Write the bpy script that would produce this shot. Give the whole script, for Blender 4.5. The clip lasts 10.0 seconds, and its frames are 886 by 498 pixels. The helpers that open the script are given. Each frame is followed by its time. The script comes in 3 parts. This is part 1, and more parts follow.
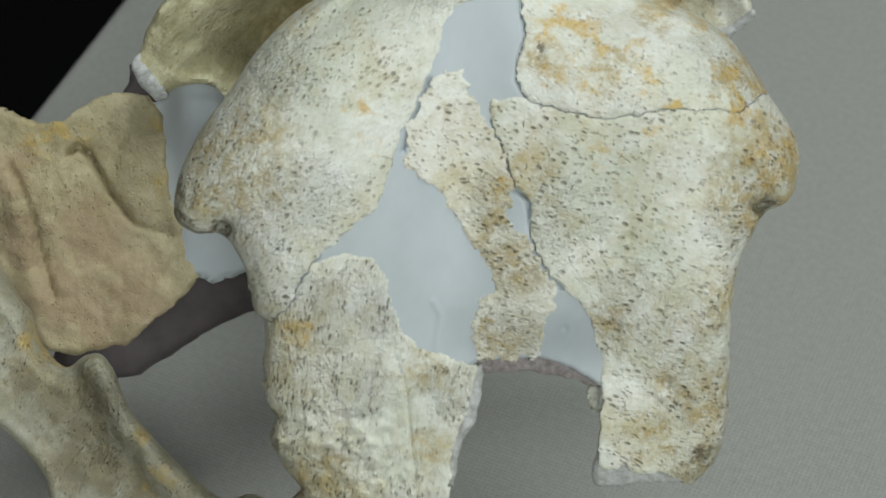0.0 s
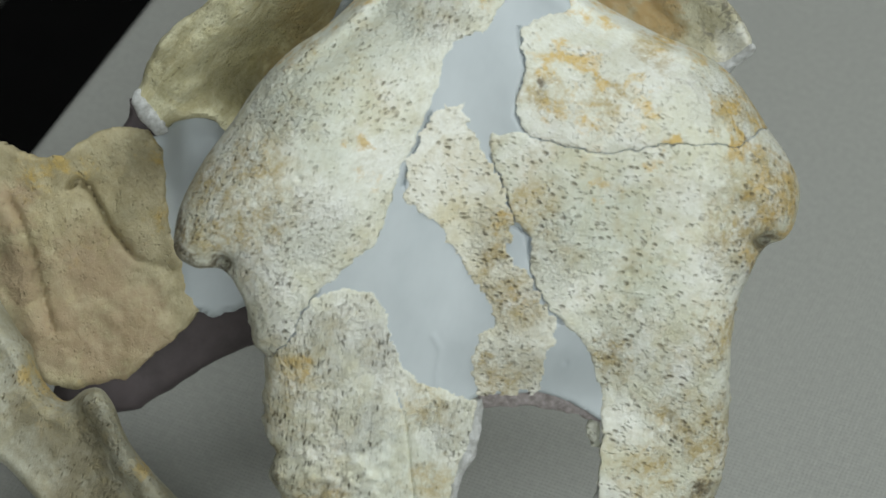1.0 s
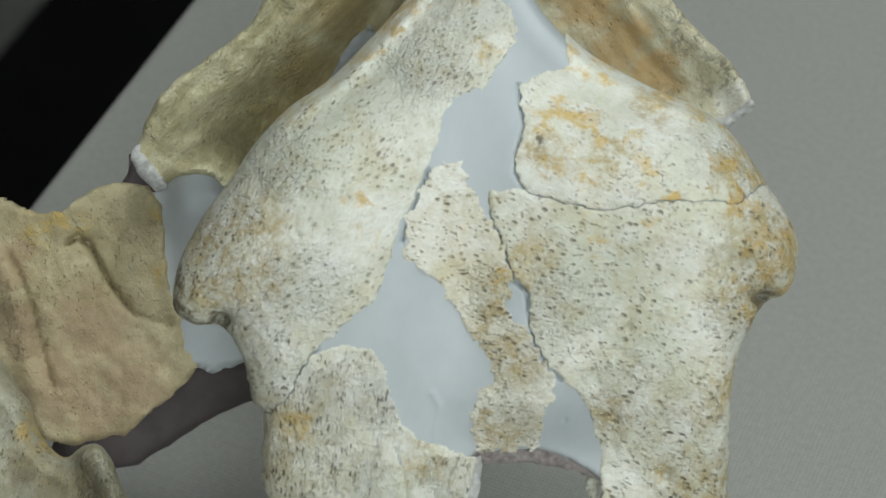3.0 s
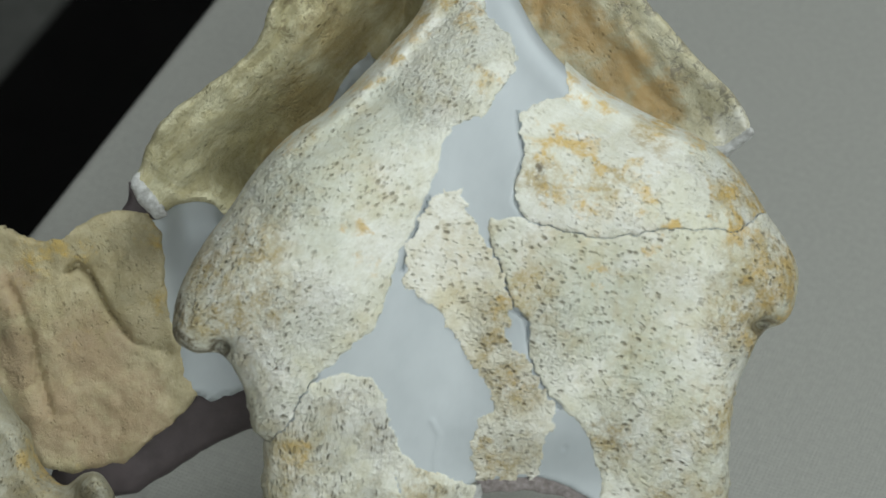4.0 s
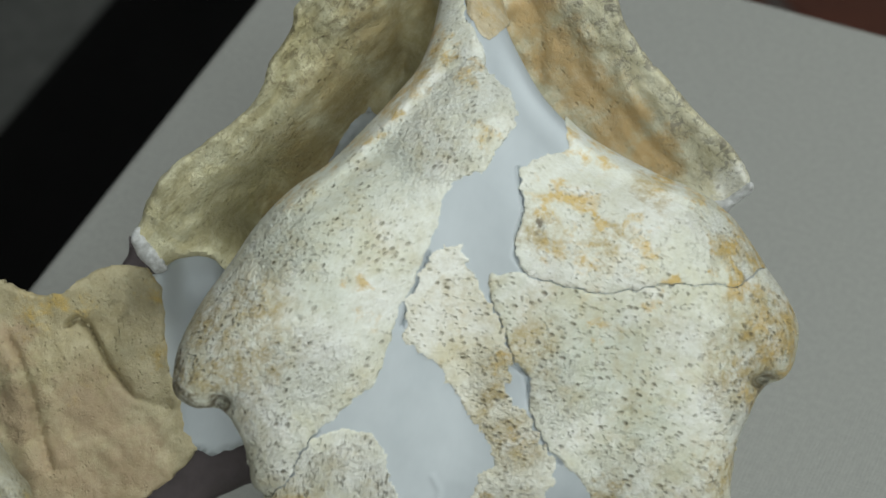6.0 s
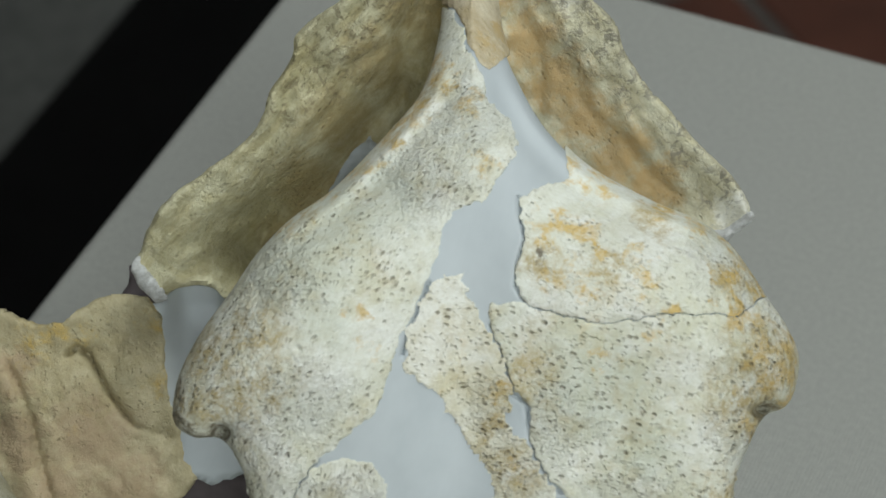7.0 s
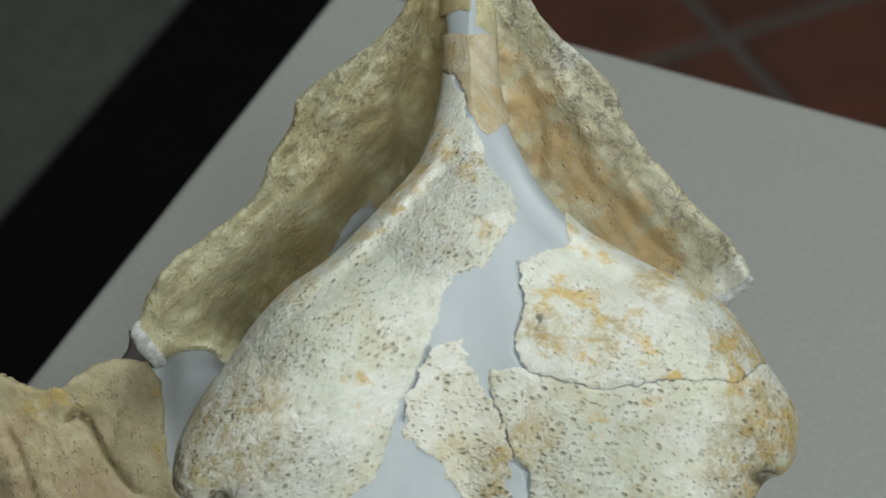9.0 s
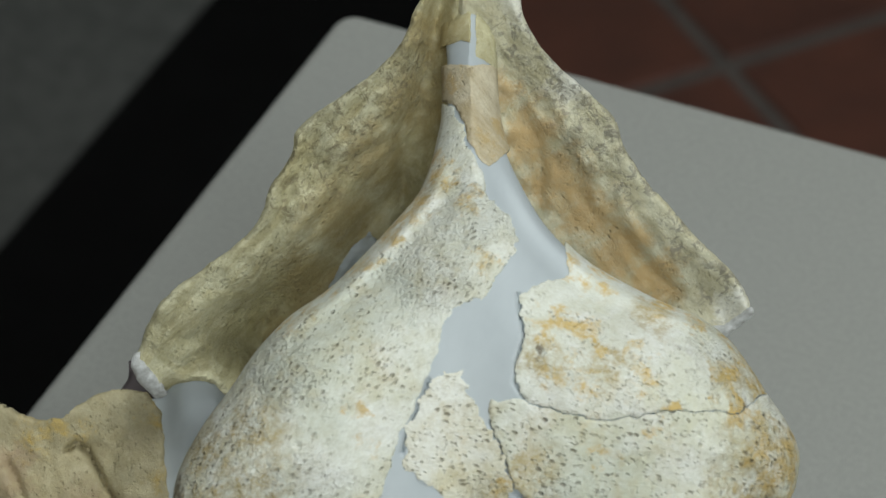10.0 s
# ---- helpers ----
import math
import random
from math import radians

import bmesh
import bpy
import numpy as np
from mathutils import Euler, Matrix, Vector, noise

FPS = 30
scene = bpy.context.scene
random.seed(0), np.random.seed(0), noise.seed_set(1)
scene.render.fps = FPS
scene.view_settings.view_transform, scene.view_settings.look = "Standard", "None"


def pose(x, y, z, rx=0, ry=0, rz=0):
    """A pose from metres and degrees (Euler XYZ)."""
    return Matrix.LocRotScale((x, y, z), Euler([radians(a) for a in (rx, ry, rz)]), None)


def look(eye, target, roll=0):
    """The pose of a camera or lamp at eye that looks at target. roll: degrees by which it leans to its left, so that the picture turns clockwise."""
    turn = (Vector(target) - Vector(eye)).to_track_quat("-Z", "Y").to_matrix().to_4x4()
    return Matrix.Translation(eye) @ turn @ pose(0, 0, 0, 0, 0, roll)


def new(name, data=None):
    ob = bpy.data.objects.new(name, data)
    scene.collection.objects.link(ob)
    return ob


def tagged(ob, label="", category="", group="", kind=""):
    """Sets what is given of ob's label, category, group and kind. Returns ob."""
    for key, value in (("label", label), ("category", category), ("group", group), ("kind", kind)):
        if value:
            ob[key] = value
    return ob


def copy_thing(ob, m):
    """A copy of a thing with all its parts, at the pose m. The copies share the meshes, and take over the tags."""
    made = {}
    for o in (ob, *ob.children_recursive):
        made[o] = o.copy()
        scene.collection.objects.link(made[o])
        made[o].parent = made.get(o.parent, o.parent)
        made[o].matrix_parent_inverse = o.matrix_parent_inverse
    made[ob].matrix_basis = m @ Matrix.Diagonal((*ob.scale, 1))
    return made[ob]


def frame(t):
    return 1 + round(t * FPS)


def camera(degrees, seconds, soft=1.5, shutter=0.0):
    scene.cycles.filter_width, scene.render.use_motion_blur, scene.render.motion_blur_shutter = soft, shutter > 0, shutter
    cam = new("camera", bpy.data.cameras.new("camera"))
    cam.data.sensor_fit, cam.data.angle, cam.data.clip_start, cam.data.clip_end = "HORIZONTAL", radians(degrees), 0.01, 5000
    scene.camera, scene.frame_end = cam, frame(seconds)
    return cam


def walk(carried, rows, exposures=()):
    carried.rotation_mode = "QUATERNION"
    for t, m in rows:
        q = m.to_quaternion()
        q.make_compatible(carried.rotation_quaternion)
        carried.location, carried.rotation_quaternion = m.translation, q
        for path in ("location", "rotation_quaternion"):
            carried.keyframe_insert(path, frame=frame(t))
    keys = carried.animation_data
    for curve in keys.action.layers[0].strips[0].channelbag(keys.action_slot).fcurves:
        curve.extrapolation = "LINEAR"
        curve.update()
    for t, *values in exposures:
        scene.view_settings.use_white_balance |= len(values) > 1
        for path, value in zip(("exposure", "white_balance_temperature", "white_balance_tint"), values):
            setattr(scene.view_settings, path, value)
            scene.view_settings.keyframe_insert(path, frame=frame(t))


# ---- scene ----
# A tripod head tilts the camera up over a fossil skull; the lens sits ahead of the tilting axis.
MIDDLE, REACH, ARM, LIFT = 44.0, 0.600, 0.080, 0.160
ROWS = [
    (0.0, -46.663, 0.031), (0.5, -46.338, 0.031), (1.0, -46.043, 0.028), (1.5, -45.827, 0.018), (2.0, -45.610,
    0.012), (2.5, -45.316, 0.007), (4.0, -44.527, -0.003), (4.5, -44.279, -0.003), (5.0, -44.000, 0.000), (5.5,
    -43.768, 0.001), (7.0, -43.009, 0.006), (7.5, -42.715, 0.005), (8.0, -42.451, 0.003), (8.5, -42.189, 0.000),
    (9.0, -41.832, 0.002), (9.5, -41.523, 0.000), (10.0, -41.275, 0.003)]
AXIS = pose(0, 0, LIFT, 90 - MIDDLE) @ Vector((0, 0, REACH + ARM))
cam = camera(17.824, 10.0)
walk(cam, [(t, pose(*AXIS, 90 + pitch, 0, yaw) @ pose(0, 0, -ARM)) for t, pitch, yaw in ROWS])

cam.data.dof.use_dof, cam.data.dof.focus_distance, cam.data.dof.aperture_fstop = True, 0.655, 24

# ---- light ----
world = bpy.data.worlds.new("room_air")
scene.world = world
world.use_nodes = True
world.node_tree.nodes["Background"].inputs[0].default_value = (0.75, 0.85, 1.0, 1)
world.node_tree.nodes["Background"].inputs[1].default_value = 0.03
scene.view_settings.exposure = 0.0


def area_lamp(name, eye, target, wide, deep, watts, colour):
    lamp = new(name, bpy.data.lights.new(name, "AREA"))
    lamp.data.shape, lamp.data.size, lamp.data.size_y = "RECTANGLE", wide, deep
    lamp.data.energy, lamp.data.color = watts, colour
    lamp.matrix_world = look(eye, target)
    return lamp


LAMPS = [(0.50, 0.55), (0.50, -1.70)]
for (x, y), watts in zip(LAMPS, (20, 47)):
    area_lamp("ceiling_lamp", (x, y, 1.84), (x, y, 0), 1.2, 0.6, watts, (0.935, 1.0, 1.0))


def soft(x, k):
    """A smooth ramp: 0 below zero, x above, rounded over about k."""
    return k * np.logaddexp(0.0, np.asarray(x, float) / k)


def hump(u, v, u0, v0, a, b):
    return np.exp(-((u - u0) / a) ** 2 - ((v - v0) / b) ** 2)


def front_base(u, v):
    """Frontal bones without their rolled sides: two low domes, a shallow furrow, the crest running back."""
    w = -0.75 * soft(v - 24, 7) - 0.22 * soft(-38 - v, 6)
    w = w + 5.0 * hump(u, v, -30, -6, 24, 26) + 5.5 * hump(u, v, 46, 0, 24, 26) - 2.0 * hump(u, v, 4, -20, 9, 40)
    return w - 3.0 * hump(u, v, -14, 24, 14, 10) - 3.0 * hump(u, v, 30, 20, 14, 10) - 4.0 * hump(u, v, 22, -56, 16, 8) - 11.0 * hump(u, v, -47.4, -27.4, 1.8, 1.4) - 9.0 * hump(u, v, 69.0, -22.8, 2.4, 1.1)


def front_roll(v):
    """How far the sides of the frontal bones roll over, in mm."""
    return 8 + 17 / (1 + np.exp(-(v + 22) / 5.0)) - 9 / (1 + np.exp(-(v - 34) / 5.0))


def rear_base(u, v):
    """The sloping rear plane of the skull."""
    return 0.32 * v - 82 + 0.04 * np.abs(u)


def cheek_base(u, v):
    return -87 + 0.08 * (u + 80) - 0.0022 * (u + 75) ** 2 - 0.0016 * (v + 22) ** 2 + 4 * hump(u, v, -95, 2, 10, 16)


def jugal_base(u, v):
    return -66 + 0.10 * (u + 70) - 0.12 * (v + 70)


# Outlines of the pieces in mm on the plane of the frontal bones.
OUT = [
    (-0.3, 103.6), (-0.3, 70.2), (-1.2, 60.5), (-4.1, 49.7), (-8.7, 42.4), (-24.3, 25.9), (-33.6, 19.0), (-41.2,
    11.0), (-46.4, 3.3), (-53.1, -5.8), (-57.7, -14.8), (-58.9, -22.1), (-57.9, -26.2), (-53.7, -28.7), (-48.7,
    -28.9), (-45.2, -31.8), (-42.3, -38.4), (-40.8, -45.2), (-38.6, -48.3), (-39.2, -57.0), (-38.7, -65.8), (-36.8,
    -68.9), (-38.1, -73.4), (-35.4, -79.7), (-31.3, -84.8), (-27.7, -91.2), (49.0, -91.2), (54.4, -84.4), (59.1,
    -78.7), (61.7, -69.6), (62.4, -40.3), (66.0, -30.3), (69.5, -24.7), (74.6, -22.1), (77.3, -17.5), (78.1, -10.8),
    (75.2, -4.0), (71.5, 1.3), (67.8, 7.2), (62.8, 13.7), (56.3, 18.6), (48.7, 21.8), (40.7, 25.9), (33.3, 30.3),
    (27.4, 35.4), (22.7, 41.1), (18.5, 49.0), (15.3, 57.0), (12.9, 68.8), (11.3, 103.6)]
FRONTAL_LEFT = [
    (-18.8, 77.0), (-4.0, 71.5), (2.2, 66.4), (4.4, 62.0), (5.0, 57.9), (8.2, 51.2), (9.9, 45.4), (14.8,
    39.6), (16.3, 35.1), (14.7, 30.5), (11.6, 27.1), (9.2, 22.2), (2.5, 20.0), (0.1, 16.7), (-1.1, 10.7), (-4.1, 4.1),
    (-6.2, -1.9), (-9.6, -8.5), (-11.8, -16.2), (-14.0, -22.8), (-21.1, -28.8), (-28.4, -34.6), (-33.2, -43.8),
    (-36.8, -47.6), (-41.4, -47.9), (-70.1, -34.4), (-70.6, 25.8)]
LEG_LEFT = [
    (-41.4, -47.9), (-36.8, -47.6), (-33.2, -43.8), (-28.4, -34.7), (-22.0, -32.6), (-15.5, -33.3), (-12.5, -36.7),
    (-11.3, -43.1), (-8.4, -49.9), (-5.1, -52.9), (1.9, -55.3), (7.2, -57.0), (6.0, -63.3), (4.2, -69.3), (1.9,
    -75.8), (0.9, -88.8), (-22.5, -88.3), (-46.9, -88.8)]
STRIP = [
    (-2.9, 5.3), (0.7, 6.2), (4.1, 6.7), (5.3, 2.6), (7.9, -3.1), (10.1, -6.2), (12.1, -11.0), (13.8, -15.8), (14.6,
    -19.2), (13.9, -25.0), (15.6, -28.2), (18.2, -28.1), (19.3, -32.5), (22.5, -37.7), (24.5, -41.1), (22.2, -48.1),
    (21.0, -55.2), (14.1, -55.6), (7.5, -55.8), (5.9, -51.0), (6.8, -43.7), (10.4, -40.5), (9.1, -33.9), (5.5, -31.3),
    (2.6, -25.3), (-0.7, -19.9), (-5.5, -16.3), (-8.9, -12.7), (-7.7, -6.1), (-4.8, 0.0)]
FRONTAL_RIGHT = [
    (16.2, 22.9), (21.3, 25.9), (27.6, 27.3), (26.3, 34.8), (36.7, 51.2), (88.9, 51.2), (85.9, 2.9), (67.9, 1.1),
    (62.9, -2.4), (47.1, -1.9), (36.4, -3.9), (29.4, -3.4), (21.1, -1.3), (17.3, 0.5), (15.3, 4.1), (15.8, 8.9),
    (17.4, 13.7), (16.4, 18.5)]
BROW_RIGHT = [
    (9.8, -0.0), (14.5, 0.7), (17.3, 0.5), (21.1, -1.3), (29.4, -3.4), (36.4, -3.9), (47.1, -1.9), (62.9, -2.4),
    (67.9, 1.1), (85.9, 2.9), (87.5, -88.8), (52.6, -83.5), (50.1, -81.9), (46.3, -80.4), (42.2, -81.1), (39.0, -78.9), (35.3,
    -80.4), (33.5, -78.8), (33.3, -75.0), (34.2, -63.9), (33.7, -54.7), (31.6, -47.2), (27.2, -41.9), (24.8, -39.4), (22.7, -37.6),
    (19.6, -32.4), (18.5, -28.0), (18.0, -20.9), (16.1, -19.4), (14.9, -19.0), (14.0, -15.7), (12.4, -10.9), (10.4,
    -6.2), (9.8, -3.1)]
FILLER = [
    (-1.8, 101.4), (12.6, 101.4), (13.5, 75.6), (38.6, 38.3), (73.9, 13.7), (73.9, -22.3), (59.5, -34.3), (60.0,
    -60.7), (33.5, -61.3), (30.3, -59.3), (27.3, -57.7), (24.2, -56.4), (20.0, -55.4), (7.8, -56.0), (1.9, -59.0), (-35.5, -58.8), (-35.3, -44.0),
    (-53.2, -24.7), (-53.1, 1.7), (-10.4, 51.2)]
WING_LEFT = [
    (-2.6, 97.7), (-6.0, 91.5), (-10.7, 82.0), (-16.3, 76.3), (-25.3, 70.1), (-34.2, 63.1), (-35.7, 58.0), (-40.9,
    49.8), (-42.9, 43.7), (-50.0, 36.1), (-64.7, 25.7), (-69.7, 19.1), (-72.3, 13.2), (-74.4, 7.8), (-69.0, 1.8),
    (-64.5, 3.4), (-56.0, 4.2), (-52.5, 1.2), (-46.0, -1.0), (-22.3, 1.2), (0.8, 20.2), (2.1, 54.5), (3.6, 97.7)]
WING_RIGHT = [
    (15.9, 97.6), (18.8, 88.9), (20.7, 84.9), (25.2, 79.3), (30.0, 75.0), (39.0, 67.3), (42.6, 59.8), (46.2, 53.1),
    (52.9, 46.3), (61.2, 37.1), (69.1, 29.7), (73.0, 21.7), (67.3, 15.0), (61.5, 16.1), (49.6, 9.4), (29.3, 9.4),
    (10.2, 25.5), (6.8, 61.0), (3.6, 97.7)]
CHEEK = [
    (-117.3, 1.2), (-108.5, -1.3), (-102.2, -4.6), (-96.7, -5.4), (-92.2, -4.0), (-85.0, 0.9), (-78.2, 2.6), (-72.3,
    1.9), (-68.7, -3.3), (-67.7, -12.5), (-66.4, -23.5), (-62.3, -34.5), (-59.9, -42.5), (-64.0, -48.0), (-70.4,
    -52.7), (-78.0, -59.4), (-83.9, -60.9), (-92.9, -61.9), (-100.2, -59.8), (-107.3, -55.7), (-117.3, -47.5)]
CHEEK_FILLER = [
    (-73.7, -2.5), (-68.5, 2.6), (-64.3, 5.5), (-55.5, 5.8), (-52.8, 2.8), (-43.1, -7.0), (-41.8, -40.0), (-48.6, -41.4), (-56.2,
    -44.1), (-62.3, -42.4), (-68.1, -34.5), (-73.2, -19.4)]
JUGAL = [
    (-113.9, -33.8), (-108.3, -39.1), (-103.0, -47.1), (-99.6, -51.1), (-97.0, -58.7), (-91.2, -63.8), (-86.1, -60.7),
    (-81.3, -59.5), (-78.0, -62.8), (-75.5, -68.7), (-72.2, -74.3), (-65.6, -81.7), (-58.6, -88.0), (-51.9, -92.8),
    (-44.1, -93.8), (-37.4, -100.8), (-86.8, -101.6), (-96.5, -88.2), (-104.8, -79.2), (-113.1, -71.1)]
CREST_PIECE = [
    (-4.0, 71.8), (-4.0, 76.8), (0.5, 77.6), (6.6, 76.4), (12.3, 77.7), (18.4, 64.6), (15.1, 56.2), (13.0, 54.1), (10.2, 51.8),
    (8.5, 52.5), (5.3, 58.2), (4.7, 62.2), (2.5, 66.6)]
CREST_TOP = [
    (-3.2, 101.4), (7.0, 101.4), (6.4, 81.8), (4.0, 82.9), (1.4, 82.0), (-1.2, 82.6), (-3.1, 89.7)]
CREST_RIGHT = [
    (7.4, 101.4), (12.6, 101.4), (13.5, 72.8), (10.8, 77.3), (7.4, 78.7)]
FOSSA_FILLER = [
    (-17.9, 40.9), (-22.2, 36.7), (-26.3, 30.8), (-29.4, 23.9), (-23.5, 19.5), (-12.6, 34.2)]
TIP_LEFT = [
    (-74.7, 7.8), (-73.8, 11.0), (-72.4, 12.4), (-71.4, 9.4), (-69.3, 6.4), (-67.0, 4.0), (-66.0, 1.3), (-69.0, 0.4),
    (-72.4, 3.4)]
TIP_RIGHT = [
    (73.1, 22.0), (73.7, 20.7), (67.5, 14.5), (62.9, 15.9), (64.4, 18.3), (69.5, 19.3)]
BREAK_NOSE = [
    (6.5, -54.0), (14.1, -53.9), (20.2, -53.8), (25.0, -54.5), (29.5, -56.5), (33.9, -59.0), (34.0, -61.9), (30.4, -61.2),
    (26.1, -59.6), (21.3, -58.9), (17.1, -58.5), (14.6, -58.8), (11.6, -59.1), (7.4, -58.6)]
BREAK_SNOUT = [
    (33.6, -76.0), (38.5, -77.0), (42.1, -78.0), (47.0, -78.3), (51.3, -79.8), (52.2, -83.0), (47.0, -83.2), (43.4, -83.3),
    (38.5, -83.9), (34.2, -84.5), (32.8, -83.6), (32.6, -79.0)]
NOSE_SPLINTER = [(31.9, -62.0), (33.6, -62.4), (34.0, -67.9), (32.2, -67.3), (31.3, -65.1)]
BREAK_SIDE = [
    (5.4, -56.9), (8.3, -56.9), (8.2, -63.6), (6.5, -69.5), (3.6, -74.8), (2.0, -83.8), (0.2, -82.0), (1.6, -74.0), (4.0, -68.0), (5.0, -62.0)]
TIP_UNDERSIDE = [
    (-77.5, 9.2), (-74.4, 9.2), (-69.5, 2.3), (-71.6, -0.8), (-80.6, -0.8), (-78.3, 5.3)]
BASE_SHADE = [
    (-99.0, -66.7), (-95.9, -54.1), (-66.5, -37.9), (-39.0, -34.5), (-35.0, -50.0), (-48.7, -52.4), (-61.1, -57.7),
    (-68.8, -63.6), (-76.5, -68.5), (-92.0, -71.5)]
CRACK_BROW = [
    (16.2, 22.9), (16.4, 18.5), (17.4, 13.7), (15.8, 8.9), (15.3, 4.1), (17.3, 0.5), (21.1, -1.3), (29.4, -3.4),
    (36.4, -3.9), (47.1, -1.9), (62.9, -2.4), (67.9, 1.1), (70.4, 2.9)]
CRACK_MIDDLE = [
    (10.1, -4.3), (12.4, -10.9), (14.0, -15.7), (14.8, -19.0), (17.7, -21.1), (18.5, -28.0), (19.6, -32.4), (22.7,
    -37.6), (24.8, -39.9)]
CRACK_STRIP = [
    (-3.1, 4.6), (-4.7, 0.0), (-7.4, -6.1), (-8.7, -10.9)]
CRACK_LEFT = [
    (-26.8, -33.3), (-28.4, -34.6), (-33.2, -43.8), (-37.8, -48.2)]
LOBE_GROOVE = [
    (-30.3, 61.8), (-35.7, 51.0), (-41.1, 38.8), (-42.4, 28.0), (-44.4, 17.1), (-46.4, 7.7)]
CHEEK_FOLD = [
    (-106.1, -15.4), (-103.4, -20.9), (-100.6, -28.4), (-99.2, -36.0), (-97.2, -42.8), (-95.8, -47.2)]
CREASE = [
    (-91.5, -12.5), (-89.3, -10.6), (-86.6, -12.5), (-81.6, -21.9), (-75.3, -29.7), (-66.4, -32.4)]
FILLER_SEAM = [
    (-2.3, -43.0), (-0.7, -46.0), (-1.7, -51.5), (-1.4, -54.5)]
LEG_CRACK = [
    (-10.1, -55.1), (-8.2, -61.9), (-7.5, -70.0), (-6.3, -81.3), (-5.9, -87.6)]
JUGAL_RIDGE = [
    (-80.2, -62.5), (-76.4, -68.0), (-73.4, -74.0), (-67.4, -82.8), (-60.0, -90.0), (-53.0, -95.5)]

# ---- materials ----
class Nodes:
    """Short hand for a node material."""

    def __init__(self, name, rough=0.7):
        self.mat = bpy.data.materials.new(name)
        self.mat.use_nodes = True
        self.tree = self.mat.node_tree
        self.out = self.tree.nodes["Principled BSDF"]
        self.out.inputs["Roughness"].default_value = rough
        self.coord = self.tree.nodes.new("ShaderNodeTexCoord").outputs["Object"]

    def node(self, kind, **links):
        n = self.tree.nodes.new(kind)
        for key, value in links.items():
            self.put(n.inputs[key.replace("_", " ")], value)
        return n

    def put(self, socket, value):
        if isinstance(value, bpy.types.NodeSocket):
            self.tree.links.new(value, socket)
        else:
            socket.default_value = value

    def stretch(self, scale, turn=0.0, warp=0.0):
        """Coordinates turned about z, then scaled, and if wished bent by slow noise."""
        at = self.node("ShaderNodeMapping", Vector=self.coord, Rotation=(0, 0, radians(turn))).outputs[0]
        if warp:
            n = self.node("ShaderNodeTexNoise", Vector=self.coord, Scale=55.0, Detail=2.0).outputs[1]
            shift = self.node("ShaderNodeVectorMath")
            shift.operation = "MULTIPLY_ADD"
            self.put(shift.inputs[0], n), self.put(shift.inputs[1], (warp, warp, warp)), self.put(shift.inputs[2], at)
            at = shift.outputs[0]
        return self.node("ShaderNodeMapping", Vector=at, Scale=scale).outputs[0]

    def spots(self, places):
        """Soft blotches at places (u, v, radius) in mm, their rims frayed by noise."""
        fray = self.maths("MULTIPLY", self.maths("SUBTRACT", self.noise(190, 5, 0.7), 0.5), 0.020)
        total = 0.0
        for u, v, r in places:
            n = self.node("ShaderNodeVectorMath")
            n.operation = "DISTANCE"
            flat = self.node("ShaderNodeVectorMath")
            flat.operation = "MULTIPLY"
            self.put(flat.inputs[0], self.coord), self.put(flat.inputs[1], (1, 1, 0))
            self.put(n.inputs[0], flat.outputs[0]), self.put(n.inputs[1], (u / 1000, v / 1000, 0))
            total = self.maths("MAXIMUM", total, self.span(self.maths("ADD", n.outputs["Value"], fray), r * 0.0003, r * 0.0012, 1.0, 0.0))
        return total

    def noise(self, scale, detail=4.0, rough=0.6, at=None, twist=0.0):
        n = self.node("ShaderNodeTexNoise", Vector=at or self.coord, Scale=scale, Detail=detail, Roughness=rough, Distortion=twist)
        return n.outputs[0]

    def cells(self, scale, at=None, feature="F1"):
        n = self.node("ShaderNodeTexVoronoi", Vector=at or self.coord, Scale=scale)
        n.feature = feature
        return n.outputs["Distance"]

    def span(self, value, low, high, a=0.0, b=1.0):
        n = self.node("ShaderNodeMapRange", Value=value)
        n.interpolation_type = "SMOOTHSTEP"
        for k, x in zip((1, 2, 3, 4), (low, high, a, b)):
            n.inputs[k].default_value = x
        return n.outputs[0]

    def maths(self, kind, a, b):
        n = self.node("ShaderNodeMath")
        n.operation = kind
        self.put(n.inputs[0], a), self.put(n.inputs[1], b)
        return n.outputs[0]

    def mix(self, amount, a, b):
        n = self.node("ShaderNodeMix")
        n.data_type = "RGBA"
        self.put(n.inputs[0], amount), self.put(n.inputs[6], a), self.put(n.inputs[7], b)
        return n.outputs[2]

    def bump(self, height, depth, strength=1.0, under=None):
        n = self.node("ShaderNodeBump", Height=height, Distance=depth, Strength=strength)
        if under:
            self.put(n.inputs["Normal"], under)
        return n.outputs[0]

    def finish(self, colour, normal=None, rough=None):
        self.put(self.out.inputs["Base Color"], colour)
        if normal:
            self.put(self.out.inputs["Normal"], normal)
        if rough:
            self.put(self.out.inputs["Roughness"], rough)
        return self.mat


def rgb(r, g, b):
    return (r, g, b, 1.0)


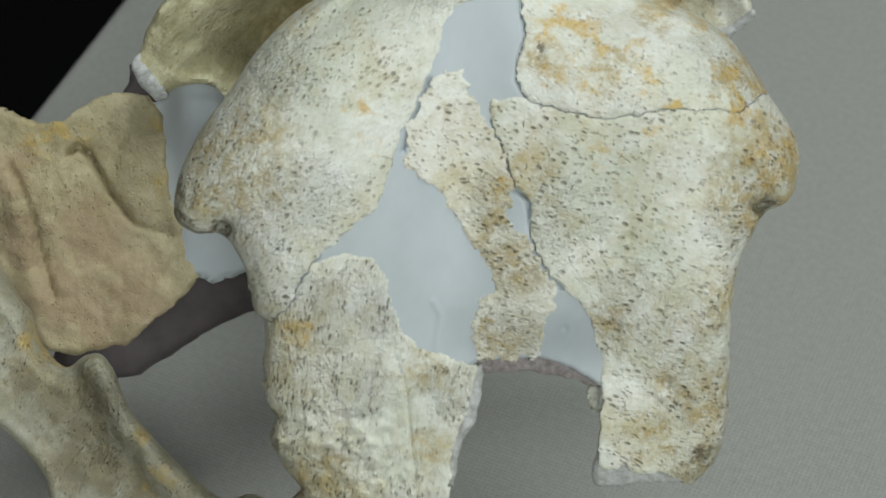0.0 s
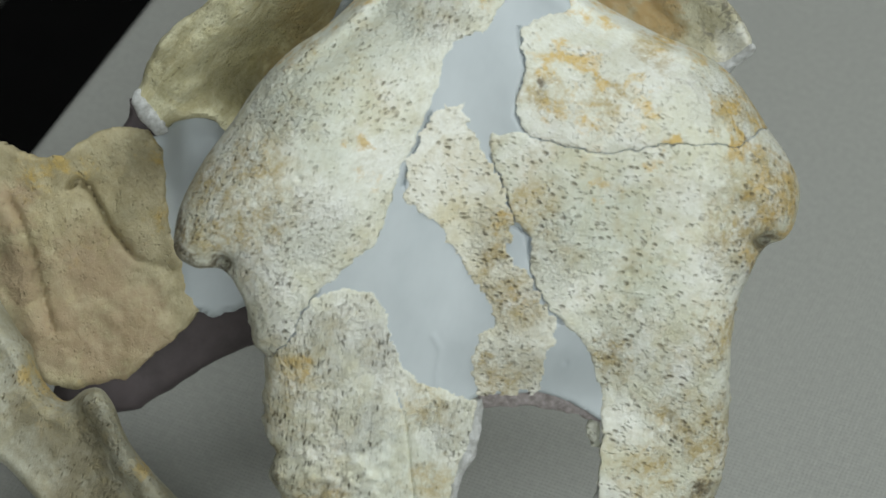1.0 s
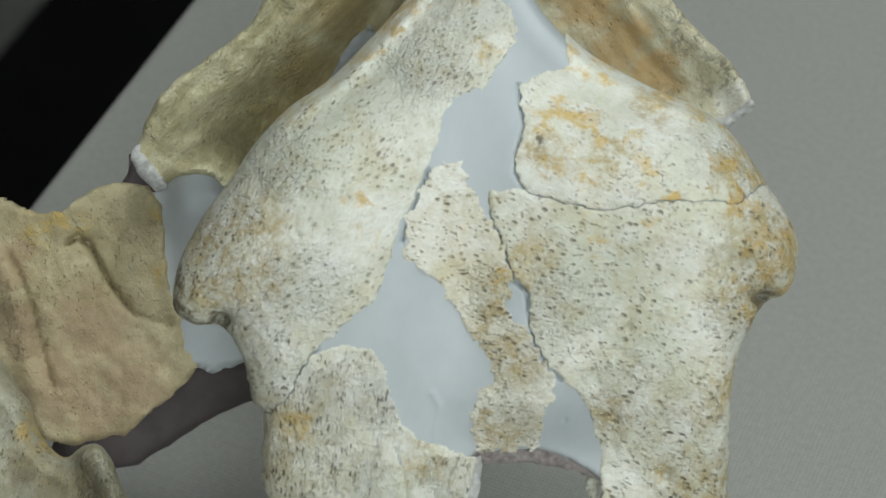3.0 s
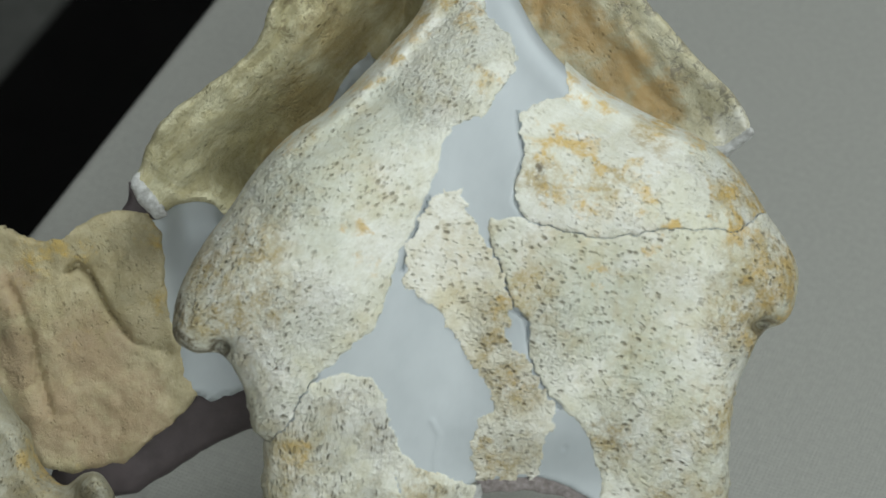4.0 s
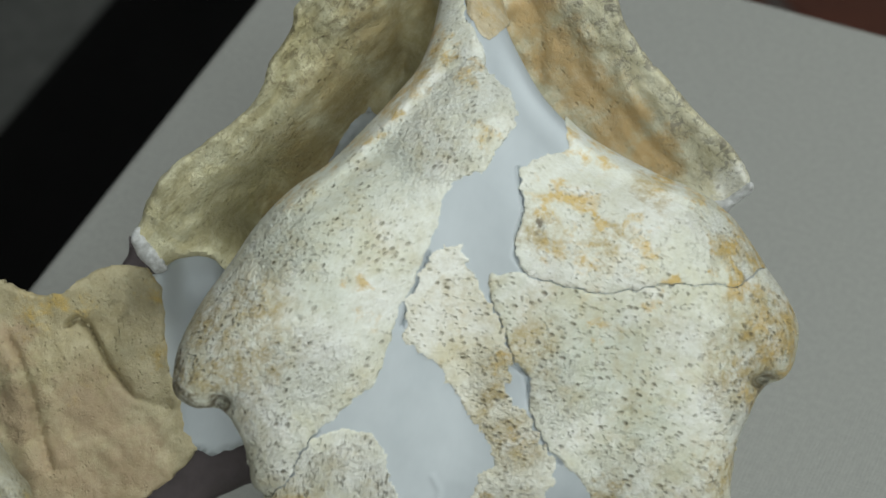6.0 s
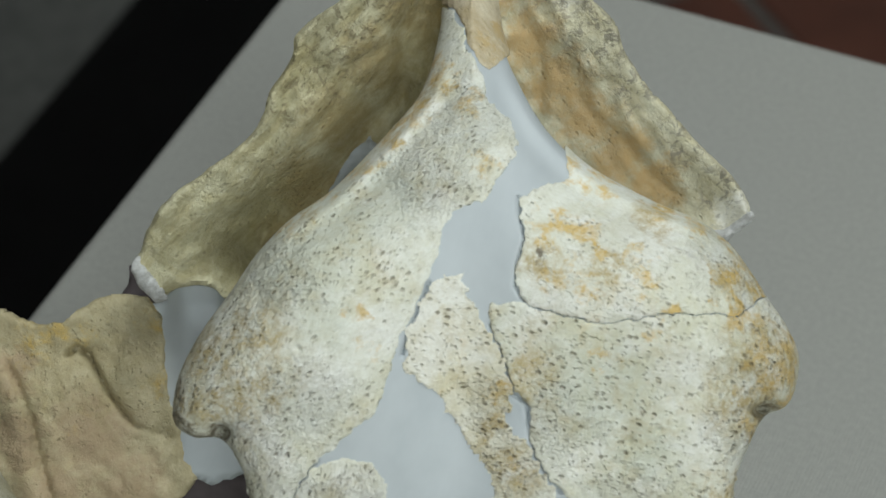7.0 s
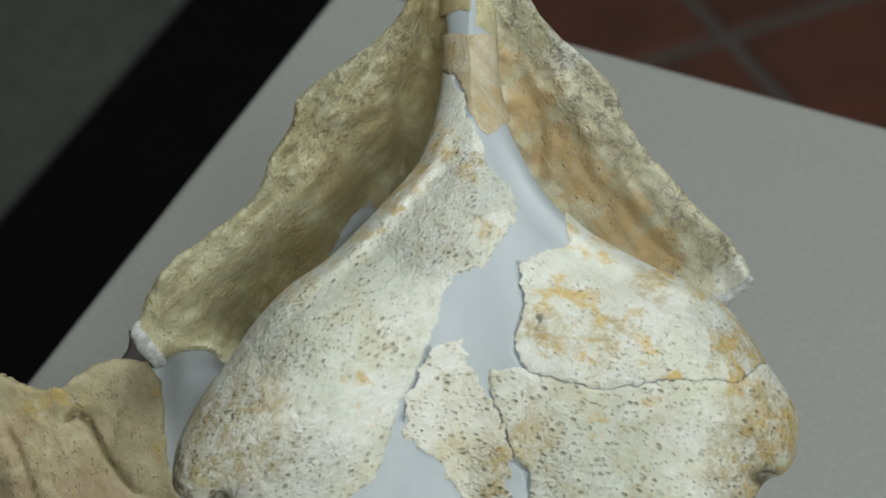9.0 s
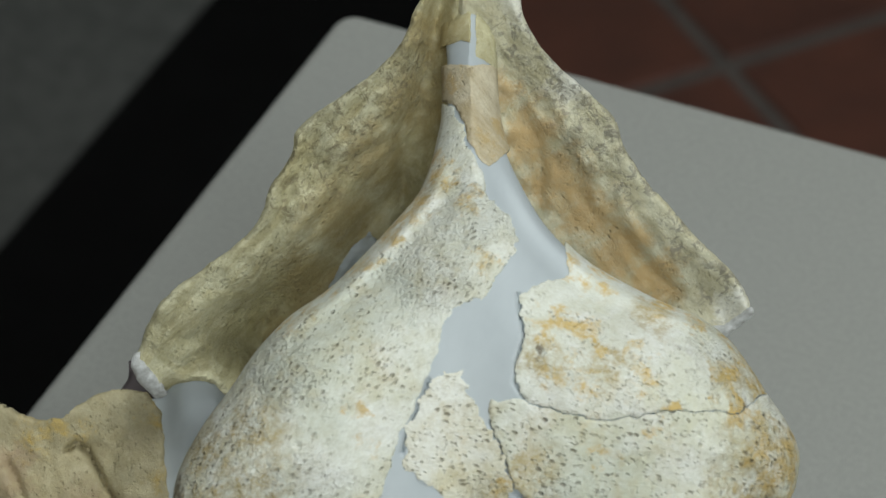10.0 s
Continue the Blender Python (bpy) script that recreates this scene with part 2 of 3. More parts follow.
def bone(name, pale, dull, rust, turn=0.0, pits=1.0, stain=0.6, places=(), tan=(), long=2.4, size=1.0, tan_tone=(0.42, 0.32, 0.13), even=0.0, crisp=False, dense=(), cool=(), white=(), dark=(), grooves=0.0, streak=0.0):
    """Old bone: cream with tan and rust stains, dotted with small long pores that hold dirt.

    turn: minus the run of the pores; places, tan, dense, cool, white, dark: spots of rust, brown stain (on the arch,
    painted shade), many pores, grey-green, bare white and dark brown.
    """
    m = Nodes(name, 0.62)
    at = m.stretch((1, long, 1), turn, 0.004)
    cloud = m.span(m.noise(34, 6, 0.65), 0.36, 0.66)
    fine = m.span(m.noise(260, 6, 0.75), 0.34, 0.68)
    grit = m.span(m.noise(900, 4, 0.7, at), 0.36, 0.66)
    thick = m.spots(dense) if dense else 0.0
    colour = m.mix(cloud, rgb(*pale), rgb(*dull))
    colour = m.mix(m.maths("MULTIPLY", m.span(m.noise(75, 5, 0.7), 0.48, 0.68), 0.6), colour, rgb(*[min(0.92, c * 1.18) for c in pale]))
    colour = m.mix(m.maths("MULTIPLY", m.span(m.noise(52, 5, 0.7, None, 0.8), 0.50, 0.66), 0.42), colour, rgb(dull[0], dull[1] * 0.965, dull[2] * 0.80))
    if streak:
        bands = m.noise(240, 5, 0.65, m.stretch((0.10, 1, 1), turn, 0.008))
        colour = m.mix(m.maths("MULTIPLY", m.span(bands, 0.44, 0.64), streak), colour, rgb(dull[0] * 0.62, dull[1] * 0.56, dull[2] * 0.44))
    if cool:
        colour = m.mix(m.maths("MULTIPLY", m.spots(cool), 0.55), colour, rgb(dull[0] * 0.92, dull[1] * 0.98, dull[2] * 1.04))
    if white:
        colour = m.mix(m.maths("MULTIPLY", m.spots(white), 0.7), colour, rgb(0.84, 0.85, 0.80))
    colour = m.mix(m.maths("MULTIPLY", fine, 0.32), colour, rgb(dull[0] * 0.8, dull[1] * 0.76, dull[2] * 0.62))
    colour = m.mix(m.maths("MULTIPLY", grit, 0.20), colour, rgb(dull[0] * 0.55, dull[1] * 0.52, dull[2] * 0.42))
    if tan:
        colour = m.mix(m.maths("MULTIPLY", m.spots(tan), m.span(m.noise(330, 6, 0.8), 0.36 - 0.2 * even, 0.64, 0.5 * even, 0.9)), colour, rgb(*tan_tone))
    rusty = m.maths("MULTIPLY", m.span(m.noise(48, 5, 0.7, None, 0.6), 0.58, 0.74), m.span(m.noise(320, 4, 0.7), 0.40, 0.62))
    rusty = m.maths("MULTIPLY", rusty, stain)
    if places:
        rusty = m.maths("MAXIMUM", rusty, m.maths("MULTIPLY", m.spots(places), m.span(m.noise(300 if crisp else 170, 6, 0.75, None, 1.0 if crisp else 0.25), 0.50 if crisp else 0.40, 0.58 if crisp else 0.60, 0.0, 0.78)))
    colour = m.mix(rusty, colour, rgb(*rust))
    if dark:
        colour = m.mix(m.maths("MULTIPLY", m.spots(dark), m.span(m.noise(240, 5, 0.7), 0.30, 0.62, 0.15, 0.85)), colour, rgb(0.12, 0.095, 0.06))
    where = m.maths("MAXIMUM", m.span(m.noise(38, 4, 0.6), 0.34, 0.60, 0.12, 0.85), thick)
    hole = 0.0
    for scale, low, high, gate, strength in (
            (950, 0.10, 0.42, 0.45, 0.45), (560, 0.10, 0.36, 0.47, 0.85), (330, 0.07, 0.24, 0.52, 1.0), (120, 0.03, 0.09, 0.54, 1.0)):
        scale = scale / size
        dot = m.span(m.cells(scale, at), low, high, strength, 0.0)
        dot = m.maths("MULTIPLY", dot, m.span(m.noise(scale * 0.55, 2, 0.6), gate, gate + 0.1))
        hole = m.maths("MAXIMUM", hole, dot)
    if grooves:
        lines = m.noise(620, 4, 0.7, m.stretch((0.09, 1, 1), turn, 0.006))
        hole = m.maths("MAXIMUM", hole, m.maths("MULTIPLY", m.span(lines, 0.56, 0.70), grooves))
    hole = m.maths("MULTIPLY", m.maths("MULTIPLY", hole, where), pits)
    halo = m.maths("MULTIPLY", m.span(m.noise(140, 5, 0.75), 0.46, 0.70), where)
    colour = m.mix(m.maths("MULTIPLY", halo, 0.62 * pits), colour, rgb(0.47, 0.395, 0.20))
    colour = m.mix(m.maths("MULTIPLY", hole, 0.88), colour, rgb(0.215, 0.178, 0.10))
    normal = m.bump(m.noise(520, 6, 0.75, at), 0.0009, 0.42)
    if dense:
        normal = m.bump(m.maths("MULTIPLY", m.noise(330, 5, 0.75, at), thick), 0.0022, 0.7, normal)
    normal = m.bump(m.noise(110, 4, 0.6), 0.0014, 0.45, normal)
    normal = m.bump(m.maths("SUBTRACT", 1.0, hole), 0.0010, 0.9, normal)
    return m.finish(colour, normal, m.span(fine, 0, 1, 0.5, 0.75))


def putty(name, colour, dark):
    """Smooth blue-grey restorer's filler with faint smears."""
    m = Nodes(name, 0.55)
    smear = m.noise(60, 5, 0.6, m.stretch((1, 0.5, 0.5), 20))
    shade = m.mix(m.span(smear, 0.3, 0.75), rgb(*colour), rgb(*dark))
    normal = m.bump(m.noise(150, 4, 0.55, m.stretch((1, 0.3, 0.6), 25)), 0.0004, 0.25)
    return m.finish(shade, normal)


def linen():
    """Plain-woven linen cloth, grey-beige."""
    m = Nodes("linen", 0.9)
    waves = []
    for axis in ("X", "Y"):
        n = m.node("ShaderNodeTexWave", Vector=m.coord, Scale=270.0, Distortion=3.0, Detail=2.0)
        n.inputs["Detail Scale"].default_value = 0.6
        n.bands_direction = axis
        waves.append(n.outputs["Fac"])
    weave = m.maths("MULTIPLY", waves[0], waves[1])
    slub = m.noise(500, 4, 0.7)
    colour = m.mix(m.span(slub, 0.3, 0.7), rgb(0.28, 0.285, 0.265), rgb(0.325, 0.33, 0.305))
    colour = m.mix(m.maths("MULTIPLY", weave, 0.42), colour, rgb(0.24, 0.24, 0.21))
    colour = m.mix(m.maths("MULTIPLY", m.span(m.noise(7, 3), 0.4, 0.7), 0.15), colour, rgb(0.30, 0.30, 0.28))
    return m.finish(colour, m.bump(weave, 0.0003, 0.5))


def plain(name, colour, other, scale, rough, relief=0.0):
    m = Nodes(name, rough)
    grain = m.noise(scale, 6, 0.65)
    shade = m.mix(m.span(grain, 0.3, 0.7), rgb(*colour), rgb(*other))
    return m.finish(shade, m.bump(grain, relief, 0.5) if relief else None)


PALE, DULL, RUST = (0.80, 0.82, 0.75), (0.65, 0.655, 0.535), (0.60, 0.41, 0.12)
BONE_DOME = bone("pale_bone_dome", PALE, DULL, RUST, -40, 0.82, 0.35,
                 ((-17, -10, 2), (-34, 18, 3), (-27, 25, 4), (-20, 31, 5), (-13, 36, 5), (-8, 42, 5), (-2, 51, 5), (-17, -2, 2), (-14, 38, 3), (9, 30, 3), (6, 44, 3)),
                 ((-40, -6, 9), (-46, -20, 9), (-52, -10, 8), (-55, -22, 6), (-38, -17, 6), (-30, 21, 3), (-12, 37, 4), (-3, 47, 5)), 1.7, 1.2,
                 dense=((-50, -12, 14), (-46, -3, 10), (-36, -42, 13), (-41, -30, 10), (-30, -20, 10), (-34, 6, 8), (-2, 28, 10), (6, 40, 8)),
                 cool=((-30, 8, 14), (-22, 20, 12), (-12, 24, 10), (-26, -4, 9)), white=((-14, -4, 7), (-40, -26, 6), (-26, -14, 6)),
                 # Dark brown along the hooked rim and in the carved slot.
                 dark=((-57.5, -25, 4), (-55, -28, 3.2), (-47.4, -28.2, 2.6), (-58.5, -19, 2.5)))
BONE_SNOUT = bone("pale_bone_snout", PALE, (0.68, 0.68, 0.55), RUST, -82, 1.0, 0.35, ((-32, -50, 4), (-30, -85, 6)),
                  ((-32, -50, 8), (-28, -82, 10), (-4, -58, 6), (-2, -75, 6), (-36, -60, 6), (-20, -86, 8)), 2.8, 1.35, (0.50, 0.42, 0.24), dense=((-36, -60, 12), (-30, -80, 14), (-26, -45, 10), (-14, -44, 8), (-18, -62, 8), (2, -62, 7)),
                  cool=((-8, -72, 12), (-14, -84, 10)), white=((-20, -40, 8), (-14, -48, 6)), dark=((-38, -67, 2.5), (-37, -73, 2.5), (-30, -87, 3)), grooves=0.35)
BONE_STRIP = bone("tan_bone_strip", (0.81, 0.82, 0.74), (0.67, 0.64, 0.50), RUST, 10, 1.0, 0.4, ((12, -19, 3), (16, -34, 3)),
                  ((14, -20, 5), (15, -36, 7), (9, -47, 4), (12, -54, 6), (10, -28, 4)), 1.8, 1.2, dense=((12, -22, 8), (16, -34, 9), (14, -48, 10)), white=((0, 0, 8), (-3, -10, 7), (6, -10, 6)))
BONE_RUST = bone("rust_stained_bone", (0.82, 0.84, 0.77), (0.71, 0.72, 0.61), (0.64, 0.415, 0.07), 30, 0.55, 0.25,
                 ((22, 16, 4), (26, 17, 4), (31, 16, 3), (24, 5.5, 2.5), (29.5, 6.5, 4), (31, 3, 3), (40, 11, 2.5), (42, 8.5, 2.5), (44, 5, 2), (45.5, 1.5, 3), (46.5, -1, 2), (59, 6, 2.5), (60.5, 2, 2.5), (62, -1, 2),
                  (66, 9, 4), (62, 14, 3), (27, 31, 4), (34, 27, 4), (48, 21, 3), (55, 17, 3), (70, 3, 4), (33, 11, 2)), ((20, 10, 6), (34, 8, 6), (64, 6, 7), (70, 3, 6), (46, 19, 6)),
                 dense=((60, 10, 9), (66, 4, 7)), white=((30, -1, 8), (44, 14, 8), (38, 2, 6)), dark=((20.8, 10.2, 1.3),))
BONE_BROW = bone("pitted_cream_bone", PALE, (0.66, 0.67, 0.55), RUST, 22, 1.0, 0.3, ((67, -10, 4), (72, -16, 5), (63, -3, 4), (34, -11, 2), (32, -13, 2), (44, -6, 1.5), (75, -9, 6), (74, -20, 4), (68, -5, 4), (65, -26, 4)),
                 ((17, -15, 8), (70, -12, 12), (58, -65, 10), (36, -48, 6), (60, -42, 8), (44, -72, 9), (56, -80, 8), (63, -20, 9), (48, -60, 6)), 1.75, 1.3,
                 dense=((70, -10, 13), (64, -24, 9), (57, -62, 12), (50, -50, 12), (24, -24, 9), (57, -80, 9), (40, -44, 10)), cool=((34, -18, 12), (42, -30, 9)), white=((50, -12, 8), (56, -28, 8), (38, -62, 7), (37, -78, 5)),
                 # Dark brown in the right slot and at one spot lower down.
                 dark=((69.5, -23.5, 2.6), (56, -77, 2)))
BONE_REAR = bone("yellowed_bone", (0.67, 0.65, 0.455), (0.53, 0.49, 0.29), (0.24, 0.205, 0.12), -50, 0.45, 0.2,
                 ((-24, 64, 11), (-32, 55, 11), (-13, 80, 14), (-38, 46, 7), (-19, 70, 10)), ((-2, 84, 9), (-6, 70, 11), (-15, 57, 11), (-24, 43, 11), (-32, 28, 11), (-37, 16, 9)), 1.7, 1.1, (0.38, 0.295, 0.13), 0.7, True,
                 dense=((-26, 60, 12), (-44, 30, 9), (-14, 78, 12), (-60, 16, 12), (-52, 28, 9)), grooves=0.4, streak=0.5)
BONE_SPECKLED = bone("speckled_bone", (0.70, 0.69, 0.54), (0.58, 0.55, 0.39), (0.22, 0.205, 0.165), 53, 0.4, 0.3,
                     ((20, 86, 13), (28, 76, 13), (37, 64, 11), (46, 52, 10), (58, 40, 9), (67, 27, 9)), ((14, 72, 6), (20, 62, 9), (27, 52, 9), (34, 44, 9), (42, 36, 9), (50, 28, 8)), 1.7, 1.3, (0.52, 0.345, 0.14), 1.0, True,
                     dense=((36, 62, 9), (24, 80, 10)), white=((18, 92, 6), (30, 74, 6), (70, 22, 5)), grooves=0.35, streak=0.45)
BONE_TAN = bone("tan_crest_bone", (0.66, 0.60, 0.45), (0.53, 0.43, 0.27), (0.50, 0.35, 0.14), 60, 0.5, 0.6, ((12, 60, 5), (2, 72, 3)), (), 2.0, 1.0, streak=0.4)
BONE_CHEEK = bone("tan_bone_plate", (0.52, 0.465, 0.30), (0.40, 0.345, 0.205), (0.52, 0.36, 0.09), 60, 0.4, 0.5,
                  ((-62, -2, 5), (-69, -2, 5), (-90, -6, 5), (-100, -10, 6), (-66, -20, 5), (-63, -26, 4)), ((-86, -34, 14), (-94, -48, 13), (-76, -46, 12), (-104, -34, 10), (-106, -18, 8), (-84, -54, 10)), 1.4, 0.8, (0.345, 0.255, 0.155), 0.9,
                  dense=((-104, -30, 9), (-72, -4, 8)), cool=((-85, -4, 9), (-76, -1, 8), (-94, -6, 8), (-80, -18, 5)), streak=0.25)
# The dark tan spots paint the shade of the hollow left of the rib.
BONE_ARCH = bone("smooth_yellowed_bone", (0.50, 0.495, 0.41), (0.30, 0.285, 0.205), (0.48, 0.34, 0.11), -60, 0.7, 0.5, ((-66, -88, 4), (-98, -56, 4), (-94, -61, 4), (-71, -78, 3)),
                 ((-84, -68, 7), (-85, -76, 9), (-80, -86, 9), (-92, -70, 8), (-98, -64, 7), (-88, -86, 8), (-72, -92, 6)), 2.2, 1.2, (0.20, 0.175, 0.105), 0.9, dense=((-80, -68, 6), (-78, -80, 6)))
# Bone darkened in its colour to hold the shade under cheek and tip.
SHADE_BONE = plain("shade_bone", (0.115, 0.094, 0.098), (0.075, 0.062, 0.064), 60, 0.8, 0.001)
CHALK_DULL = plain("dull_break", (0.36, 0.325, 0.32), (0.19, 0.165, 0.155), 600, 0.9, 0.0012)
CHALK = plain("chalky_break", (0.54, 0.55, 0.54), (0.36, 0.36, 0.34), 700, 0.9, 0.0012)
PUTTY = putty("grey_filler", (0.475, 0.518, 0.535), (0.415, 0.458, 0.477))
LINEN = linen()
BLACK = plain("black_paint", (0.003, 0.003, 0.003), (0.004, 0.004, 0.004), 20, 0.9)
BLACK.node_tree.nodes["Principled BSDF"].inputs["Specular IOR Level"].default_value = 0.1
TILE = plain("red_brown_tile", (0.115, 0.042, 0.027), (0.075, 0.030, 0.021), 9, 0.5, 0.001)
GROUT = plain("pale_grout", (0.10, 0.084, 0.074), (0.07, 0.06, 0.053), 30, 0.9)
CARPET = plain("grey_carpet", (0.10, 0.103, 0.096), (0.07, 0.073, 0.068), 60, 0.95, 0.002)
PLASTER = plain("white_plaster", (0.55, 0.54, 0.50), (0.50, 0.49, 0.46), 3, 0.9)
METAL = plain("white_enamel", (0.75, 0.75, 0.74), (0.7, 0.7, 0.69), 8, 0.4)


# ---- shapes ----
def lattice(u, v, seed):
    """Smooth value noise of two coordinates, from -1 to 1."""
    table = np.random.RandomState(seed).uniform(-1, 1, (64, 64))
    i, j = np.floor(u).astype(int), np.floor(v).astype(int)
    a, b = u - i, v - j
    a, b = a * a * (3 - 2 * a), b * b * (3 - 2 * b)
    at = lambda p, q: table[(i + p) % 64, (j + q) % 64]
    return (at(0, 0) * (1 - a) + at(1, 0) * a) * (1 - b) + (at(0, 1) * (1 - a) + at(1, 1) * a) * b


def rough(u, v, size, seed, octaves=3):
    total = 0
    for k in range(octaves):
        total = total + lattice(u * 2 ** k / size + 7.3 * k, v * 2 ** k / size + 3.1 * k, seed + k) * 0.55 ** k
    return total


def flow(points, steps=6):
    """A closed smooth line through the points."""
    p = np.array(points, float)
    a, b, c, d = np.roll(p, 1, 0), p, np.roll(p, -1, 0), np.roll(p, -2, 0)
    out = []
    for s in np.arange(steps) / steps:
        out.append(0.5 * (2 * b + (c - a) * s + (2 * a - 5 * b + 4 * c - d) * s * s + (3 * b - a - 3 * c + d) * s ** 3))
    return np.stack(out, 1).reshape(-1, 2)


def to_line(u, v, points, closed=True):
    """Distance to a line; for a closed one, negative inside."""
    p = np.asarray(points, float)
    q = np.roll(p, -1, 0)
    if not closed:
        p, q = p[:-1], q[:-1]
    best, inside = np.full(u.shape, 1e9), np.zeros(u.shape, bool)
    for (ax, ay), (bx, by) in zip(p, q):
        dx, dy = bx - ax, by - ay
        s = np.clip(((u - ax) * dx + (v - ay) * dy) / (dx * dx + dy * dy + 1e-9), 0, 1)
        best = np.minimum(best, (u - ax - s * dx) ** 2 + (v - ay - s * dy) ** 2)
        if dy:
            inside ^= ((ay > v) != (by > v)) & (u < dx * (v - ay) / dy + ax)
    best = np.sqrt(best)
    return np.where(inside, -best, best) if closed else best


PLANE = pose(0, 0, LIFT, 90 - MIDDLE)


def link_mesh(name, verts, faces, material, parent=None, smooth=True, label=""):
    mesh = bpy.data.meshes.new(name)
    mesh.from_pydata(verts, [], faces)
    mesh.materials.append(material)
    mesh.polygons.foreach_set("use_smooth", [smooth] * len(mesh.polygons))
    ob = new(name, mesh)
    ob.parent = parent
    return tagged(ob, label)


def shell(name, edge_of, height, step, thick, bevel, material, parent, label=""):
    """A curved plate of bone: edge_of gives the distance to its rim (negative inside), height its outer face."""
    us, vs = np.arange(-118, 92, step), np.arange(-96, 112, step)
    u, v = np.meshgrid(us, vs)
    d = edge_of(u, v)
    keep = d < step * 2
    rows, cols = np.where(keep)
    u, v = u[rows.min():rows.max() + 1, cols.min():cols.max() + 1], v[rows.min():rows.max() + 1, cols.min():cols.max() + 1]
    d = edge_of(u, v)
    near = np.abs(d) < 0.75 * step
    for _ in range(2):
        e = 0.05
        gu, gv = (edge_of(u + e, v) - d) / e, (edge_of(u, v + e) - d) / e
        g = np.maximum(gu * gu + gv * gv, 0.2)
        u, v = np.where(near, u - d * gu / g, u), np.where(near, v - d * gv / g, v)
        d = edge_of(u, v)
    ok = (d <= 0) | near
    depth = np.clip(-d / bevel, 0, 1)
    w = height(u, v) - bevel * (1 - np.sqrt(np.maximum(0, 1 - (1 - depth) ** 2)))
    back = w - thick + 0.4 * thick * (1 - np.clip(-d / thick, 0, 1))
    cell = ok[:-1, :-1] & ok[1:, :-1] & ok[:-1, 1:] & ok[1:, 1:]
    index = np.full(u.shape, -1)
    used = np.zeros(u.shape, bool)
    for a, b in ((0, 0), (1, 0), (0, 1), (1, 1)):
        used[a:cell.shape[0] + a, b:cell.shape[1] + b] |= cell
    count = used.sum()
    index[used] = np.arange(count)
    p = np.stack([u[used], v[used], w[used]], 1)
    q = np.stack([u[used], v[used], back[used]], 1)
    local = np.concatenate([p, q]) / 1000
    i, j = np.where(cell)
    quad = np.stack([index[i, j], index[i, j + 1], index[i + 1, j + 1], index[i + 1, j]], 1)
    faces = quad.tolist() + (quad[:, ::-1] + count).tolist()
    pad = np.pad(cell, 1)
    for di, dj, a, b in ((-1, 0, 0, 1), (0, 1, 1, 2), (1, 0, 2, 3), (0, -1, 3, 0)):
        open_side = ~pad[i + 1 + di, j + 1 + dj]
        x, y = quad[open_side, a], quad[open_side, b]
        faces += np.stack([y, x, x + count, y + count], 1).tolist()
    ob = link_mesh(name, local.tolist(), faces, material, parent, True, label)
    ob.matrix_basis = PLANE if parent is skull else Matrix()
    ob.data.set_sharp_from_angle(angle=radians(55))
    return ob


def box_mesh(bm, size, m, bevel=0.0, segments=2):
    made = bmesh.ops.create_cube(bm, size=1, matrix=m @ Matrix.Diagonal((*size, 1)))
    if bevel:
        edges = {e for w in made["verts"] for e in w.link_edges}
        bmesh.ops.bevel(bm, geom=list(edges), offset=bevel, segments=segments, affect="EDGES", profile=0.5)


def block(name, size, m, material, parent=None, bevel=0.0, segments=2, label=""):
    bm = bmesh.new()
    box_mesh(bm, size, Matrix(), bevel, segments)
    mesh = bpy.data.meshes.new(name)
    bm.to_mesh(mesh)
    bm.free()
    mesh.materials.append(material)
    ob = new(name, mesh)
    ob.parent = parent
    ob.matrix_basis = m
    return tagged(ob, label)


# ---- room ----
FLOOR = -0.9
tagged(block("floor", (6, 6, 0.1), pose(0, 0.6, FLOOR - 0.05), GROUT), "floor of red-brown tiles with pale joints", "floor", kind="structure")
tagged(block("ceiling", (6.2, 6.2, 0.1), pose(0, 0.6, 1.95), PLASTER), "plain white plaster ceiling", "ceiling", kind="structure")
for side, (wx, wy, x, y) in {"wall_west": (0.1, 6, -3.05, 0.6), "wall_east": (0.1, 6, 3.05, 0.6),
                             "wall_north": (6.2, 0.1, 0, 3.65), "wall_south": (6.2, 0.1, 0, -2.45)}.items():
    tagged(block(side, (wx, wy, 2.8), pose(x, y, 0.5), PLASTER), "plain white plaster wall of the room", "wall", kind="structure")
fixture = tagged(new("ceiling_light"), "flat white rectangular light fixture on the ceiling", "lamp", "ceiling lights")
fixture.location = (*LAMPS[0], 1.9)
block("housing", (1.3, 0.7, 0.05), pose(0, 0, -0.025), METAL, fixture, 0.004)
copy_thing(fixture, pose(*LAMPS[1], 1.9))

# ---- display table ----
TURN_TABLE = pose(-0.0345, 0.357, 0, 0, 0, -24.0)
table = tagged(new("display_table"), "linen-covered display table with rounded corners", "table")
table.matrix_basis = TURN_TABLE


